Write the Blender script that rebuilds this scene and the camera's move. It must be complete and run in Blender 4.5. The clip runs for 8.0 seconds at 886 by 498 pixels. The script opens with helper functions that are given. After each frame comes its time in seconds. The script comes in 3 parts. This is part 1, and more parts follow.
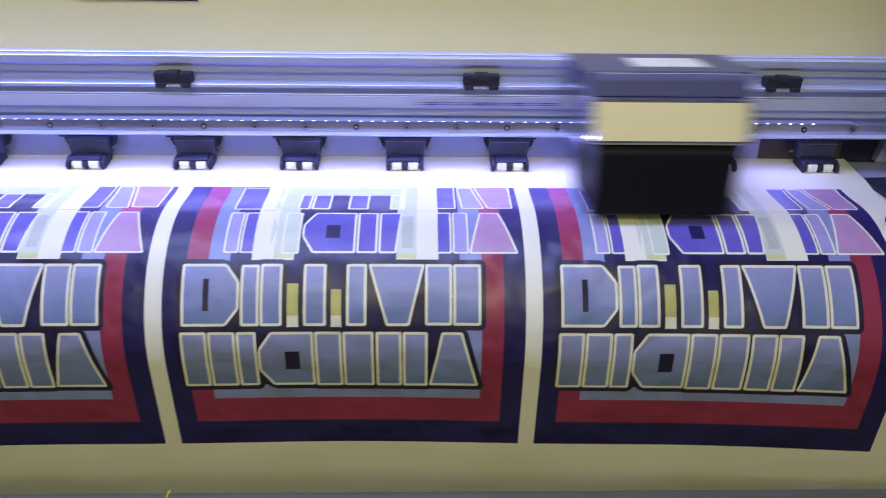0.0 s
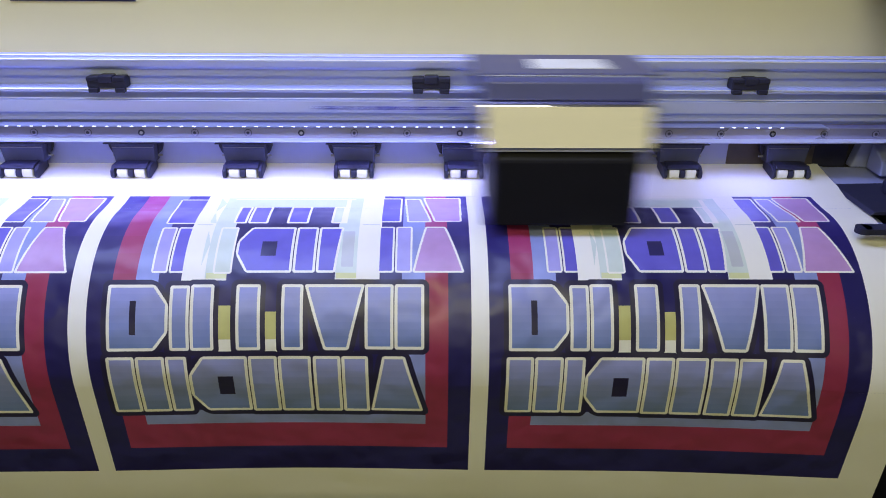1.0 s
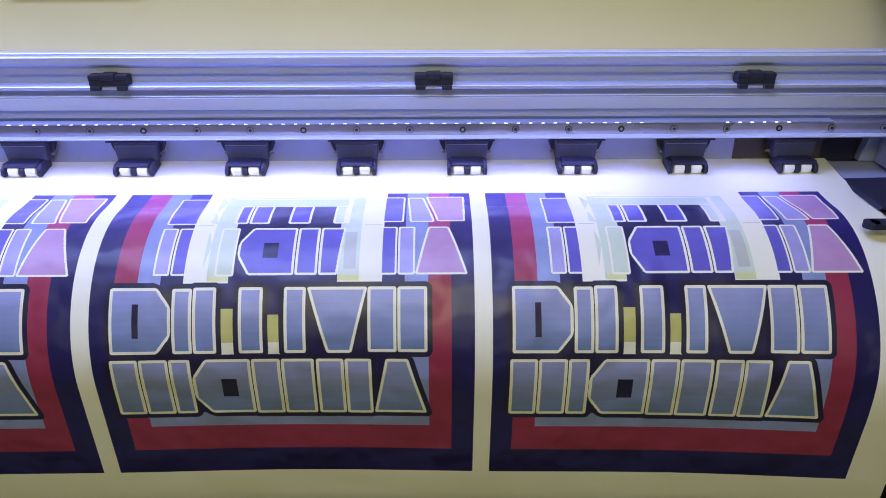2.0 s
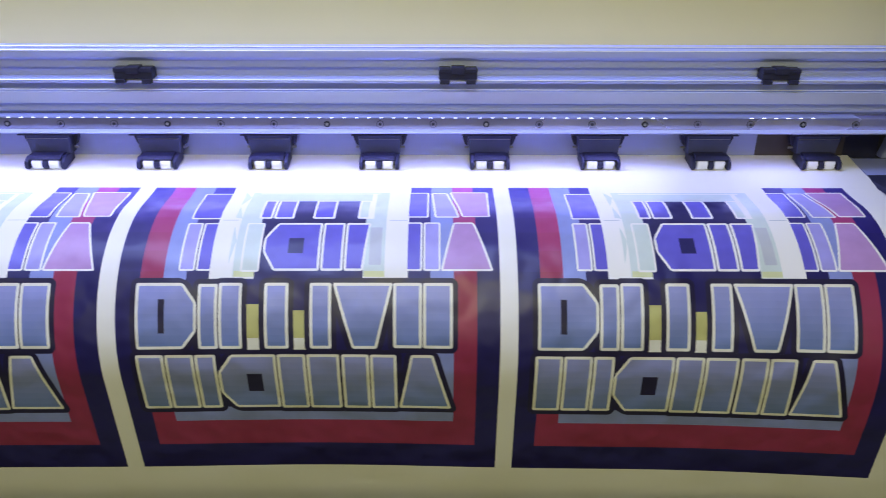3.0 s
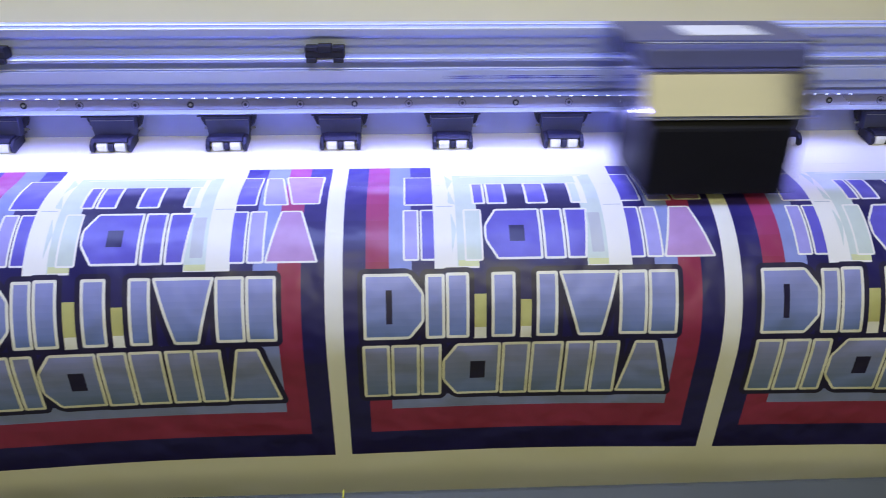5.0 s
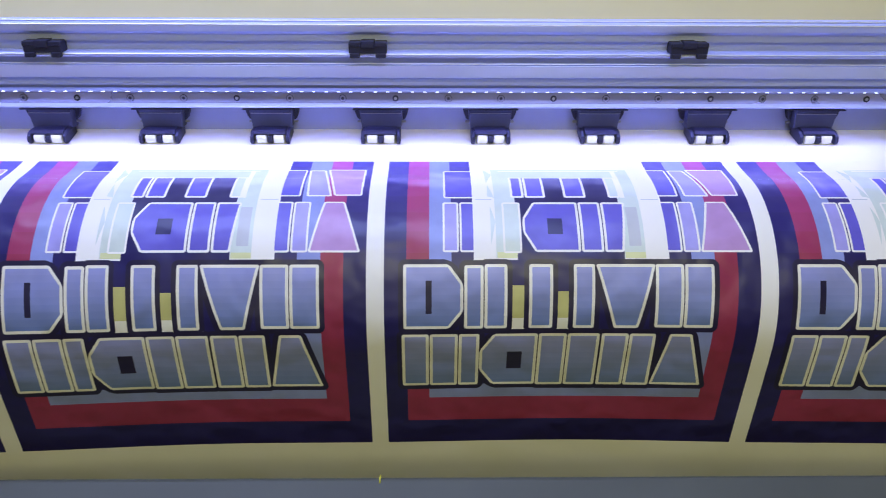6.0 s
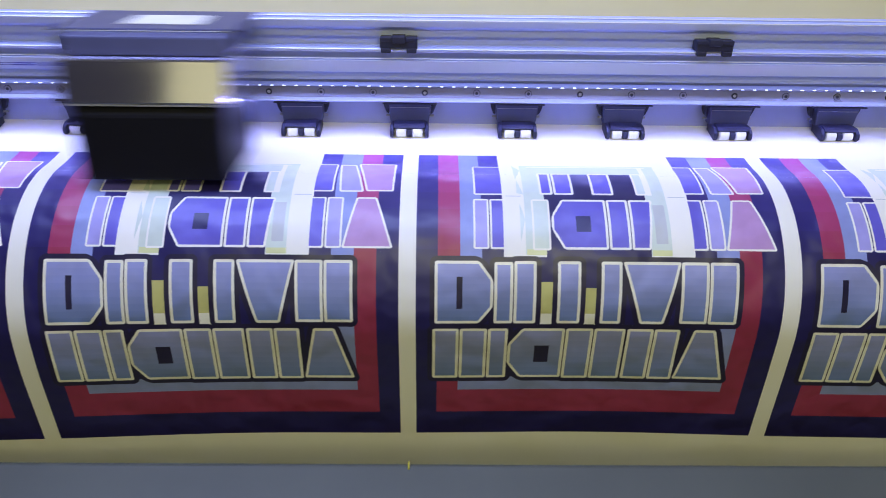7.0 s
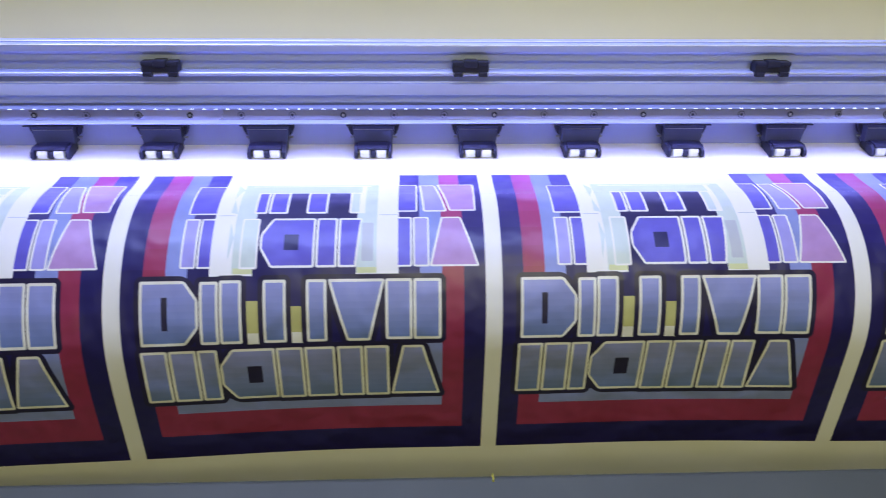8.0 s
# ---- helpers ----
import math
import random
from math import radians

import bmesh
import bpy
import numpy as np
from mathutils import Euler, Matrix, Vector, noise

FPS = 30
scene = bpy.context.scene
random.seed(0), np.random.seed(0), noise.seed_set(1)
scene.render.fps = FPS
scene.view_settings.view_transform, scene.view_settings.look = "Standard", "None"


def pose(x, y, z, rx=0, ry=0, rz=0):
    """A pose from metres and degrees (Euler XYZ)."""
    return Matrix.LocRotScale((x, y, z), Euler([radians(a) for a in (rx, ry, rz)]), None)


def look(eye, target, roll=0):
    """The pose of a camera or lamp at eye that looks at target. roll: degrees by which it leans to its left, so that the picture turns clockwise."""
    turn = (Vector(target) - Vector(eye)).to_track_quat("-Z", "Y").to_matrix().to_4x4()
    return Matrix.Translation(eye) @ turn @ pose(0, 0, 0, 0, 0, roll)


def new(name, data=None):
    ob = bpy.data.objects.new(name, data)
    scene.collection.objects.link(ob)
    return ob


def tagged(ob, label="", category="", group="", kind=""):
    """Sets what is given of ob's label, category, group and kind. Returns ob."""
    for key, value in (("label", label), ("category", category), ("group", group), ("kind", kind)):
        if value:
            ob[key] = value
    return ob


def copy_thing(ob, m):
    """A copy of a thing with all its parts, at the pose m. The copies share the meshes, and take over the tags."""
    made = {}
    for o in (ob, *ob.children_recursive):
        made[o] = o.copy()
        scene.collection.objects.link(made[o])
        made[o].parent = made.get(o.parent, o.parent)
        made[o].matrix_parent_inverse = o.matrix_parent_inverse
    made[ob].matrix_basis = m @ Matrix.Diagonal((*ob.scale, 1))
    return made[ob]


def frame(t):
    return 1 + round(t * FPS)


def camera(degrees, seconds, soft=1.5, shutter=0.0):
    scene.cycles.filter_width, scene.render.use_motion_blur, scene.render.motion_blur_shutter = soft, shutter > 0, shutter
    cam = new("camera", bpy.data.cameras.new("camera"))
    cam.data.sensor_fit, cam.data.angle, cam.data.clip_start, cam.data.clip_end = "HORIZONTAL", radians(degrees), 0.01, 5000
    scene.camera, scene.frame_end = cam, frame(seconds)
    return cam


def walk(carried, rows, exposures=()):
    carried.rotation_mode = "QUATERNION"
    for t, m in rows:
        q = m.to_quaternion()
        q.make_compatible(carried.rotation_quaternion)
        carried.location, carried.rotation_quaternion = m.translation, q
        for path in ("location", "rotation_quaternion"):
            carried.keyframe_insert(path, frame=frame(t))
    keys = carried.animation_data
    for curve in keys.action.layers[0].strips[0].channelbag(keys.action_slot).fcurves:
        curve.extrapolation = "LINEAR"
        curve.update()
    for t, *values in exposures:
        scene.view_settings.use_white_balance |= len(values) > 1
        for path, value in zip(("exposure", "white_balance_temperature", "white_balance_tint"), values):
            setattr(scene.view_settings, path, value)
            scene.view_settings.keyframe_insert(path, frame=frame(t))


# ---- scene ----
cam = camera(60.62, 8.0, soft=0.9, shutter=0.7)
# seconds, place, then pitch from level, roll, yaw
PATH = [
    (0.0, 0.1402, -0.0078, 1.2644, -24.425, -0.731, -1.299),
    (0.5, 0.1795, 0.0175, 1.2681, -24.649, -1.054, -1.153),
    (1.0, 0.2033, 0.0361, 1.2614, -24.580, -0.448, -1.076),
    (2.5, 0.2082, 0.0412, 1.2593, -24.966, 0.010, -0.550),
    (3.0, 0.1856, 0.0386, 1.2551, -24.897, -0.179, -0.326),
    (3.5, 0.1311, 0.0413, 1.2575, -25.524, -0.792, -0.712),
    (4.0, 0.0535, 0.0365, 1.2538, -24.818, 0.039, -2.329),
    (4.5, -0.0232, 0.0532, 1.2634, -27.145, -0.443, -2.851),
    (6.0, -0.0783, 0.0266, 1.2510, -26.315, -0.319, -0.738),
    (6.5, -0.0868, 0.0204, 1.2611, -26.517, -0.641, 0.248),
    (7.0, -0.1073, 0.0114, 1.2575, -26.857, -0.686, -0.364),
    (7.5, -0.1599, -0.0034, 1.2619, -26.102, -0.163, -1.644),
    (8.0, -0.2167, -0.0080, 1.2674, -25.536, -0.496, -2.139),
]
walk(cam, [(t, pose(x, y, z, 90 + pitch, roll, yaw)) for t, x, y, z, pitch, roll, yaw in PATH],
     exposures=[(0.0, 0.0, 6250, 10), (1.2, 0.0, 6200, 10), (3.0, 0.0, 6050, 10), (8.0, 0.0, 6050, 10)])

# ---- light: a cool lamp hung over the printer, an added warm fill lamp nearer the camera, a cream window blind facing it, a bluish strip under the gantry ----
COOL_TINT = (0.45, 0.52, 1.0)
WARM_TINT = (0.99, 0.92, 0.37)
STRIP_TINT = (0.36, 0.36, 1.0)
world = bpy.data.worlds.new("world")
scene.world = world
world.use_nodes = True
world.node_tree.nodes["Background"].inputs[0].default_value = (0.9, 0.85, 0.7, 1)
world.node_tree.nodes["Background"].inputs[1].default_value = 0.02


def area(name, place, target, wide, high, power, tint):
    lamp = bpy.data.lights.new(name, "AREA")
    lamp.shape, lamp.size, lamp.size_y, lamp.energy, lamp.color = "RECTANGLE", wide, high, power, tint
    ob = new(name, lamp)
    ob.matrix_world = look(place, target)
    return ob


COOL_LAMP, COOL_AIM = (-0.34, 0.58, 2.05), (-0.30, 0.74, 0.95)
# unseen fill, added so the warm light drops off towards both sides
WARM_FILL, WARM_AIM = (0.10, -0.45, 2.00), (0.10, 0.80, 0.95)
area("cool_lamp_glow", COOL_LAMP, COOL_AIM, 1.5, 0.28, 17.5, COOL_TINT)
area("warm_lamp_glow", WARM_FILL, WARM_AIM, 0.9, 0.30, 6.9, WARM_TINT)
area("window_glow", (0.225, -2.40, 1.80), (0.225, 0, 1.80), 3.45, 1.6, 13, WARM_TINT)
area("strip_light_glow", (-0.43, 0.871, 1.0125), (-0.43, 0.871 - 0.077, 1.0125 - 0.064), 1.76, 0.003, 1.3, STRIP_TINT)
area("short_strip_glow", (0.57, 0.871, 1.0125), (0.57, 0.871 - 0.077, 1.0125 - 0.064), 0.08, 0.003, 0.05, STRIP_TINT)


# ---- materials ----
def material(name, colour, rough=0.5, metal=0.0, vary=0.06, scale=40.0, bump=0.0, bump_scale=400.0, coat=0.0, stretch=(1, 1, 1), emit=0.0, spec=0.5, depth=0.001, space="Object"):
    m = bpy.data.materials.new(name)
    m.use_nodes = True
    nodes, links = m.node_tree.nodes, m.node_tree.links
    b = nodes["Principled BSDF"]
    b.inputs["Metallic"].default_value = metal
    b.inputs["Coat Weight"].default_value = coat
    b.inputs["Coat Roughness"].default_value = 0.12
    b.inputs["Specular IOR Level"].default_value = spec
    coord = nodes.new("ShaderNodeTexCoord")
    mapping = nodes.new("ShaderNodeMapping")
    mapping.inputs["Scale"].default_value = stretch
    links.new(coord.outputs[space], mapping.inputs["Vector"])
    tex = nodes.new("ShaderNodeTexNoise")
    tex.inputs["Scale"].default_value, tex.inputs["Detail"].default_value = scale, 6
    links.new(mapping.outputs["Vector"], tex.inputs["Vector"])
    ramp = nodes.new("ShaderNodeMapRange")
    ramp.inputs["From Min"].default_value, ramp.inputs["From Max"].default_value = 0.3, 0.7
    ramp.inputs["To Min"].default_value, ramp.inputs["To Max"].default_value = 1 - vary, 1 + vary
    links.new(tex.outputs["Fac"], ramp.inputs["Value"])
    mul = nodes.new("ShaderNodeVectorMath")
    mul.operation = "SCALE"
    mul.inputs[0].default_value = colour
    links.new(ramp.outputs["Result"], mul.inputs["Scale"])
    links.new(mul.outputs["Vector"], b.inputs["Base Color"])
    r = nodes.new("ShaderNodeMapRange")
    r.inputs["To Min"].default_value, r.inputs["To Max"].default_value = max(0.02, rough - 0.08), min(1, rough + 0.08)
    links.new(tex.outputs["Fac"], r.inputs["Value"])
    links.new(r.outputs["Result"], b.inputs["Roughness"])
    if bump:
        fine = nodes.new("ShaderNodeTexNoise")
        fine.inputs["Scale"].default_value = bump_scale
        links.new(mapping.outputs["Vector"], fine.inputs["Vector"])
        bn = nodes.new("ShaderNodeBump")
        bn.inputs["Strength"].default_value, bn.inputs["Distance"].default_value = bump, depth
        links.new(fine.outputs["Fac"], bn.inputs["Height"])
        links.new(bn.outputs["Normal"], b.inputs["Normal"])
    if emit:
        b.inputs["Emission Color"].default_value = (*colour, 1)
        b.inputs["Emission Strength"].default_value = emit
    return m


PAPER = material("paper", (0.84, 0.82, 0.77), 0.42, vary=0.015, scale=9, bump=0.4, bump_scale=13, spec=0.35, depth=0.008, space="UV")


def ink(name, colour, vary=0.06):
    return material(name, colour, 0.38, vary=vary, scale=60, bump=0.7, bump_scale=17, spec=0.5, depth=0.012, space="UV")


NAVY = ink("navy_ink", (0.018, 0.014, 0.100))
RED = ink("red_ink", (0.29, 0.033, 0.085))
SLATE = ink("slate_ink", (0.25, 0.29, 0.60))
BLACKISH = ink("dark_plum_ink", (0.018, 0.014, 0.050))
PALE = ink("pale_green_ink", (0.61, 0.68, 0.63), 0.04)
FILL_TOP = ink("violet_ink", (0.13, 0.11, 0.56))
FILL_LILAC = ink("lilac_ink", (0.36, 0.33, 0.72))
FILL_PINK = ink("mauve_ink", (0.46, 0.27, 0.55))
# violet light and sheen near the printing line, put into navy and red in steps
GLOW_STEPS = 8
GLOW_NAVY = [ink("strip_glow_navy_ink", (0.044 - 0.0037 * k, 0.030 - 0.0023 * k, 0.260 - 0.0228 * k), 0.03) for k in range(GLOW_STEPS)]
GLOW_RED = [ink("strip_glow_red_ink", (0.44 - 0.0214 * k, 0.054 - 0.0030 * k, 0.27 - 0.0264 * k), 0.03) for k in range(GLOW_STEPS)]
STEELS = [ink("steel_ink", (0.29 - 0.017 * k, 0.31 - 0.012 * k, 0.60 - 0.018 * k), 0.03) for k in range(9)]
YELLOW = ink("ochre_ink", (0.52, 0.50, 0.19))
CREAM = ink("cream_ink", (0.80, 0.78, 0.68), 0.02)
HEAD = material("blue_grey_head_paint", (0.075, 0.080, 0.20), 0.4, vary=0.08, scale=40)
PALE_YELLOW = ink("pale_yellow_ink", (0.66, 0.68, 0.36), 0.03)
FAINT = ink("faint_grey_ink", (0.50, 0.52, 0.55), 0.04)
ALU = material("anodised_aluminium", (0.51, 0.56, 0.99), 0.42, 0.10, 0.05, 12, stretch=(0.03, 1, 1), bump=0.05, bump_scale=900)
ALU_PALE = material("pale_aluminium", (0.62, 0.67, 0.98), 0.45, 0.10, 0.04, 12, stretch=(0.03, 1, 1))
# pale colour for strips that stand in for highlights along edges
SHINE = material("highlight_line", (0.85, 0.87, 0.95), 0.3, 0.3, 0.05, 12)
# the strong tone variation stands in for patchy reflections on the rail
STEEL = material("rail_steel", (0.48, 0.47, 0.74), 0.26, 0.55, 0.30, 9, stretch=(0.6, 1, 1))
BLACK = material("black_plastic", (0.026, 0.026, 0.060), 0.5, vary=0.12, scale=60, bump=0.08, spec=0.3)
DARKBLUE = material("dark_blue_grey_paint", (0.070, 0.076, 0.17), 0.55, vary=0.1, scale=50, spec=0.35)
NYLON = material("white_nylon", (0.86, 0.86, 0.88), 0.45, vary=0.03)
PLATE = material("blue_grey_sheet_metal", (0.36, 0.39, 0.66), 0.5, 0.2, 0.06, 20)
BROWN = material("dark_brown_plate", (0.07, 0.055, 0.06), 0.5, vary=0.1)
COVER = material("champagne_sheet_metal", (0.68, 0.66, 0.90), 0.10, 0.95, 0.04, 20, stretch=(0.1, 1, 6))
SHELL = material("matt_black_shell", (0.008, 0.008, 0.016), 0.5, vary=0.1, scale=50, spec=0.2)
LID = material("cream_enamel", (0.73, 0.655, 0.33), 0.5, vary=0.03, scale=5, bump=0.03, bump_scale=120)
BAR = material("blue_grey_powder_coat", (0.105, 0.115, 0.098), 0.5, vary=0.08, scale=8, bump=0.05, bump_scale=300)
GREY = material("grey_plastic", (0.30, 0.30, 0.34), 0.4, vary=0.08, scale=30)
WALLPAINT = material("wall_paint", (0.24, 0.21, 0.19), 0.85, vary=0.05, scale=3, bump=0.1, bump_scale=150)
CEIL = material("ceiling_paint", (0.75, 0.72, 0.65), 0.9, vary=0.03, scale=3)
FLOOR = material("floor_vinyl", (0.06, 0.06, 0.065), 0.5, vary=0.15, scale=6)
LEDGLOW = material("led_glow", (0.62, 0.66, 1.0), 0.4, vary=0, emit=4.0)
COOLGLOW = material("cool_diffuser", (0.7, 0.74, 1.0), 0.6, vary=0, emit=1.2)
WARMGLOW = material("warm_diffuser", (1.0, 0.93, 0.70), 0.6, vary=0, emit=1.2)
BLINDCLOTH = material("cream_blind_cloth", (0.80, 0.70, 0.45), 0.8, vary=0.03, scale=6)
MARKBLUE = material("blue_marking", (0.08, 0.08, 0.42), 0.5)
TAPE = material("white_tape", (0.82, 0.82, 0.82), 0.35, vary=0.05)
TICK = material("yellow_marker", (0.65, 0.60, 0.05), 0.6)


# ---- mesh helpers ----
def part(name, bm, mat, parent=None, label="", bevel=0.0, smooth=False):
    if bevel:
        bmesh.ops.bevel(bm, geom=[e for e in bm.edges if e.calc_face_angle(0) > 0.6], offset=bevel, segments=2, profile=0.5, affect="EDGES", clamp_overlap=True)
    me = bpy.data.meshes.new(name)
    bm.to_mesh(me)
    bm.free()
    me.materials.append(mat)
    if smooth:
        me.shade_smooth()
    ob = new(name, me)
    ob.parent = parent
    if label:
        ob["label"] = label
    return ob


def empty(name, x, y, z, label, category, group="", kind=""):
    ob = new(name)
    ob.location = (x, y, z)
    return tagged(ob, label, category, group, kind)


def box(bm, x0, x1, y0, y1, z0, z1):
    bmesh.ops.create_cube(bm, size=1, matrix=Matrix.LocRotScale(((x0 + x1) / 2, (y0 + y1) / 2, (z0 + z1) / 2), None, (x1 - x0, y1 - y0, z1 - z0)))
    return bm


def extrude(points, x0, x1, bm=None):
    """A closed outline of (y, z) drawn out along x."""
    bm = bm or bmesh.new()
    a = [bm.verts.new((x0, y, z)) for y, z in points]
    b = [bm.verts.new((x1, y, z)) for y, z in points]
    n = len(points)
    bm.faces.new(a)
    bm.faces.new(b[::-1])
    for i in range(n):
        bm.faces.new((a[i], b[i], b[(i + 1) % n], a[(i + 1) % n]))
    bmesh.ops.recalc_face_normals(bm, faces=bm.faces)
    return bm


def taper(points, y0, y1, bm=None):
    """A closed outline of (x, z) drawn out along y."""
    bm = bm or bmesh.new()
    a = [bm.verts.new((x, y0, z)) for x, z in points]
    b = [bm.verts.new((x, y1, z)) for x, z in points]
    n = len(points)
    bm.faces.new(a)
    bm.faces.new(b[::-1])
    for i in range(n):
        bm.faces.new((a[i], b[i], b[(i + 1) % n], a[(i + 1) % n]))
    bmesh.ops.recalc_face_normals(bm, faces=bm.faces)
    return bm


def tube(bm, place, axis, radius, length, seg=20):
    turn = {"x": pose(0, 0, 0, 0, 90, 0), "y": pose(0, 0, 0, 90, 0, 0), "z": Matrix()}[axis]
    bmesh.ops.create_cone(bm, cap_ends=True, segments=seg, radius1=radius, radius2=radius, depth=length, matrix=Matrix.Translation(place) @ turn)
    return bm


# ---- room ----
def room():
    for name, b in (("wall_back", (-3.1, 3.1, 2.4, 2.5, 0, 2.7)), ("wall_front", (-3.1, 3.1, -2.6, -2.5, 0, 2.7)),
                    ("wall_left", (-3.2, -3.1, -2.6, 2.5, 0, 2.7)), ("wall_right", (3.1, 3.2, -2.6, 2.5, 0, 2.7))):
        tagged(part(name, box(bmesh.new(), *b), WALLPAINT), "plain dull brown painted workshop wall", "wall", kind="structure")
    tagged(part("floor", box(bmesh.new(), -3.2, 3.2, -2.6, 2.5, -0.1, 0), FLOOR), "dark grey vinyl workshop floor", "floor", kind="structure")
    tagged(part("ceiling", box(bmesh.new(), -3.2, 3.2, -2.6, 2.5, 2.7, 2.8), CEIL), "plain white workshop ceiling", "ceiling", kind="structure")
    hung_lamp(COOL_LAMP, COOL_AIM, 1.5, 0.28, COOLGLOW, "long cool white lamp tray hung on two rods")
    hung_lamp(WARM_FILL, WARM_AIM, 0.9, 0.30, WARMGLOW, "warm white lamp tray hung on two rods")
    pane = empty("window_1", 0.225, -2.5, 0.95, "wide window behind a drawn cream blind", "window", kind="structure")
    part("window_frame", box(bmesh.new(), -1.80, 1.80, 0.0005, 0.05, 0.0, 1.70), TAPE, pane, bevel=0.004)
    part("blind", box(bmesh.new(), -1.74, 1.74, 0.051, 0.06, 0.04, 1.66), BLINDCLOTH, pane, "drawn cream cloth blind")


def hung_lamp(place, target, wide, high, glow, label):
    """A tray with a glowing face, its rods going up to the ceiling."""
    lamp = empty("hanging_lamp", *place, label, "hanging lamp")
    turn = look(place, target).to_3x3().to_4x4()
    w, h = wide / 2, high / 2
    bm = box(bmesh.new(), -w - 0.03, w + 0.03, -h - 0.03, h + 0.03, 0.012, 0.07)
    bm.transform(turn)
    part("tray", bm, ALU_PALE, lamp, bevel=0.004)
    bm = box(bmesh.new(), -w, w, -h, h, 0.003, 0.0115)
    bm.transform(turn)
    part("diffuser", bm, glow, lamp, "glowing diffuser")
    for x in (-w * 0.8, w * 0.8):
        foot = turn @ Vector((x, 0, 0.068))
        rise = 2.7 - place[2] - foot.z
        part("rod", tube(bmesh.new(), (foot.x, foot.y, foot.z + rise / 2), "z", 0.004, rise, 10), STEEL, lamp)


room()

# ---- printing sheet: flat over the platen, round the apron, then hanging ----
Y_PRINT, Y_BEND, BEND, SWEEP, Z_FLAT = 0.8302, 0.7899, 0.1255, 1.6617, 0.96
X_PANEL, PITCH, PANEL = -0.126, 0.3894, 0.372
X_EDGE, X_START = 0.678, -1.30
FEED = [(0.0, 0.0000), (0.5, 0.0032), (1.0, 0.0057), (2.5, 0.0118), (3.0, 0.0132), (3.5, 0.0147), (4.0, 0.0156), (4.5, 0.0194), (6.0, 0.0227), (6.5, 0.0271), (7.0, 0.0274), (7.5, 0.0275), (8.0, 0.0276)]
FEED_MID = 0.0138


def rise(y):
    """The platen climbs gently towards the rollers."""
    q = min(max(0.0, y - Y_BEND), 0.044)
    return 0.0030 * (q / 0.044) ** 2 + 0.136 * max(0.0, y - Y_BEND - 0.044)


def along(s):
    """Height and depth of the sheet, and its slope in radians, s metres past the printing line."""
    flat = Y_PRINT - Y_BEND
    if s < flat:
        y = Y_PRINT - s
        return y, Z_FLAT + rise(y), math.atan(rise(y + 0.0005) / 0.0005 - rise(y) / 0.0005)
    s -= flat
    if s < BEND * SWEEP:
        a = s / BEND
        return Y_BEND - BEND * math.sin(a), Z_FLAT - BEND * (1 - math.cos(a)), a
    s -= BEND * SWEEP
    return Y_BEND - BEND * math.sin(SWEEP) - s * math.cos(SWEEP), Z_FLAT - BEND * (1 - math.cos(SWEEP)) - s * math.sin(SWEEP), SWEEP


def bulge(x, z):
    """The hanging sheet swells forwards towards its ends, with a faint ripple."""
    down = min(1, max(0, (Z_FLAT - z) / 0.18))
    down = down * down * (3 - 2 * down)
    return down * (0.0126 * ((x - 0.002) / 0.5) ** 2 + 0.0012 * math.cos(2 * math.pi * (x - X_PANEL) / PITCH))


# the artwork of one panel, in millimetres: u across, v along the sheet
U, V = np.meshgrid(np.arange(0, 372, 0.5) + 0.25, np.arange(-32, 354, 0.5) + 0.25)
INKS = [PAPER, NAVY, RED, SLATE, BLACKISH, PALE, FILL_TOP, FILL_LILAC, FILL_PINK, PALE_YELLOW, PAPER, PAPER, YELLOW, CREAM, FAINT, *STEELS, *GLOW_NAVY, *GLOW_RED]
ART = np.ones(U.shape, int)


def block(k, u0, u1, v0, v1):
    ART[(U >= u0) & (U < u1) & (V >= v0) & (V < v1)] = k


def distance(shape, soft):
    """Signed distance to a convex outline with rounded corners."""
    cu, cv = sum(q[0] for q in shape) / len(shape), sum(q[1] for q in shape) / len(shape)
    edges = []
    for (a, b), (c, e) in zip(shape, shape[1:] + shape[:1]):
        n = math.hypot(c - a, e - b)
        nu, nv = (e - b) / n, -(c - a) / n
        if (cu - a) * nu + (cv - b) * nv > 0:
            nu, nv = -nu, -nv
        edges.append((U - a) * nu + (V - b) * nv + soft)
    inner = np.maximum.reduce(edges)
    top2 = np.sort(np.stack(edges), axis=0)[-2:]
    outer = np.hypot(np.maximum(top2[0], 0), np.maximum(top2[1], 0))
    return np.where(inner > 0, outer, inner) - soft


def bars(shapes, rim, line, edge=0.0, edge_ink=4, within=None, soft=2.5):
    """Outlined bars: fill, a rim of that many millimetres and a dark edge round all of them."""
    fields = [(distance(s, soft), f) for s, f in shapes]
    where = np.ones(U.shape, bool) if within is None else (U >= within[0]) & (U < within[1])
    if edge:
        for d, f in fields:
            ART[(d < edge) & where] = edge_ink
    for d, f in fields:
        ART[(d < 0) & where] = line
        fill = (d < -rim) & where
        if f == "fade":
            step = np.clip(((V - np.where(V < 205, 139, 210)) / 7), 0, 8).astype(int)
            ART[fill] = 15 + step[fill]
        else:
            ART[fill] = f


def rect(u0, u1, v0, v1):
    return [(u0, v0), (u1, v0), (u1, v1), (u0, v1)]


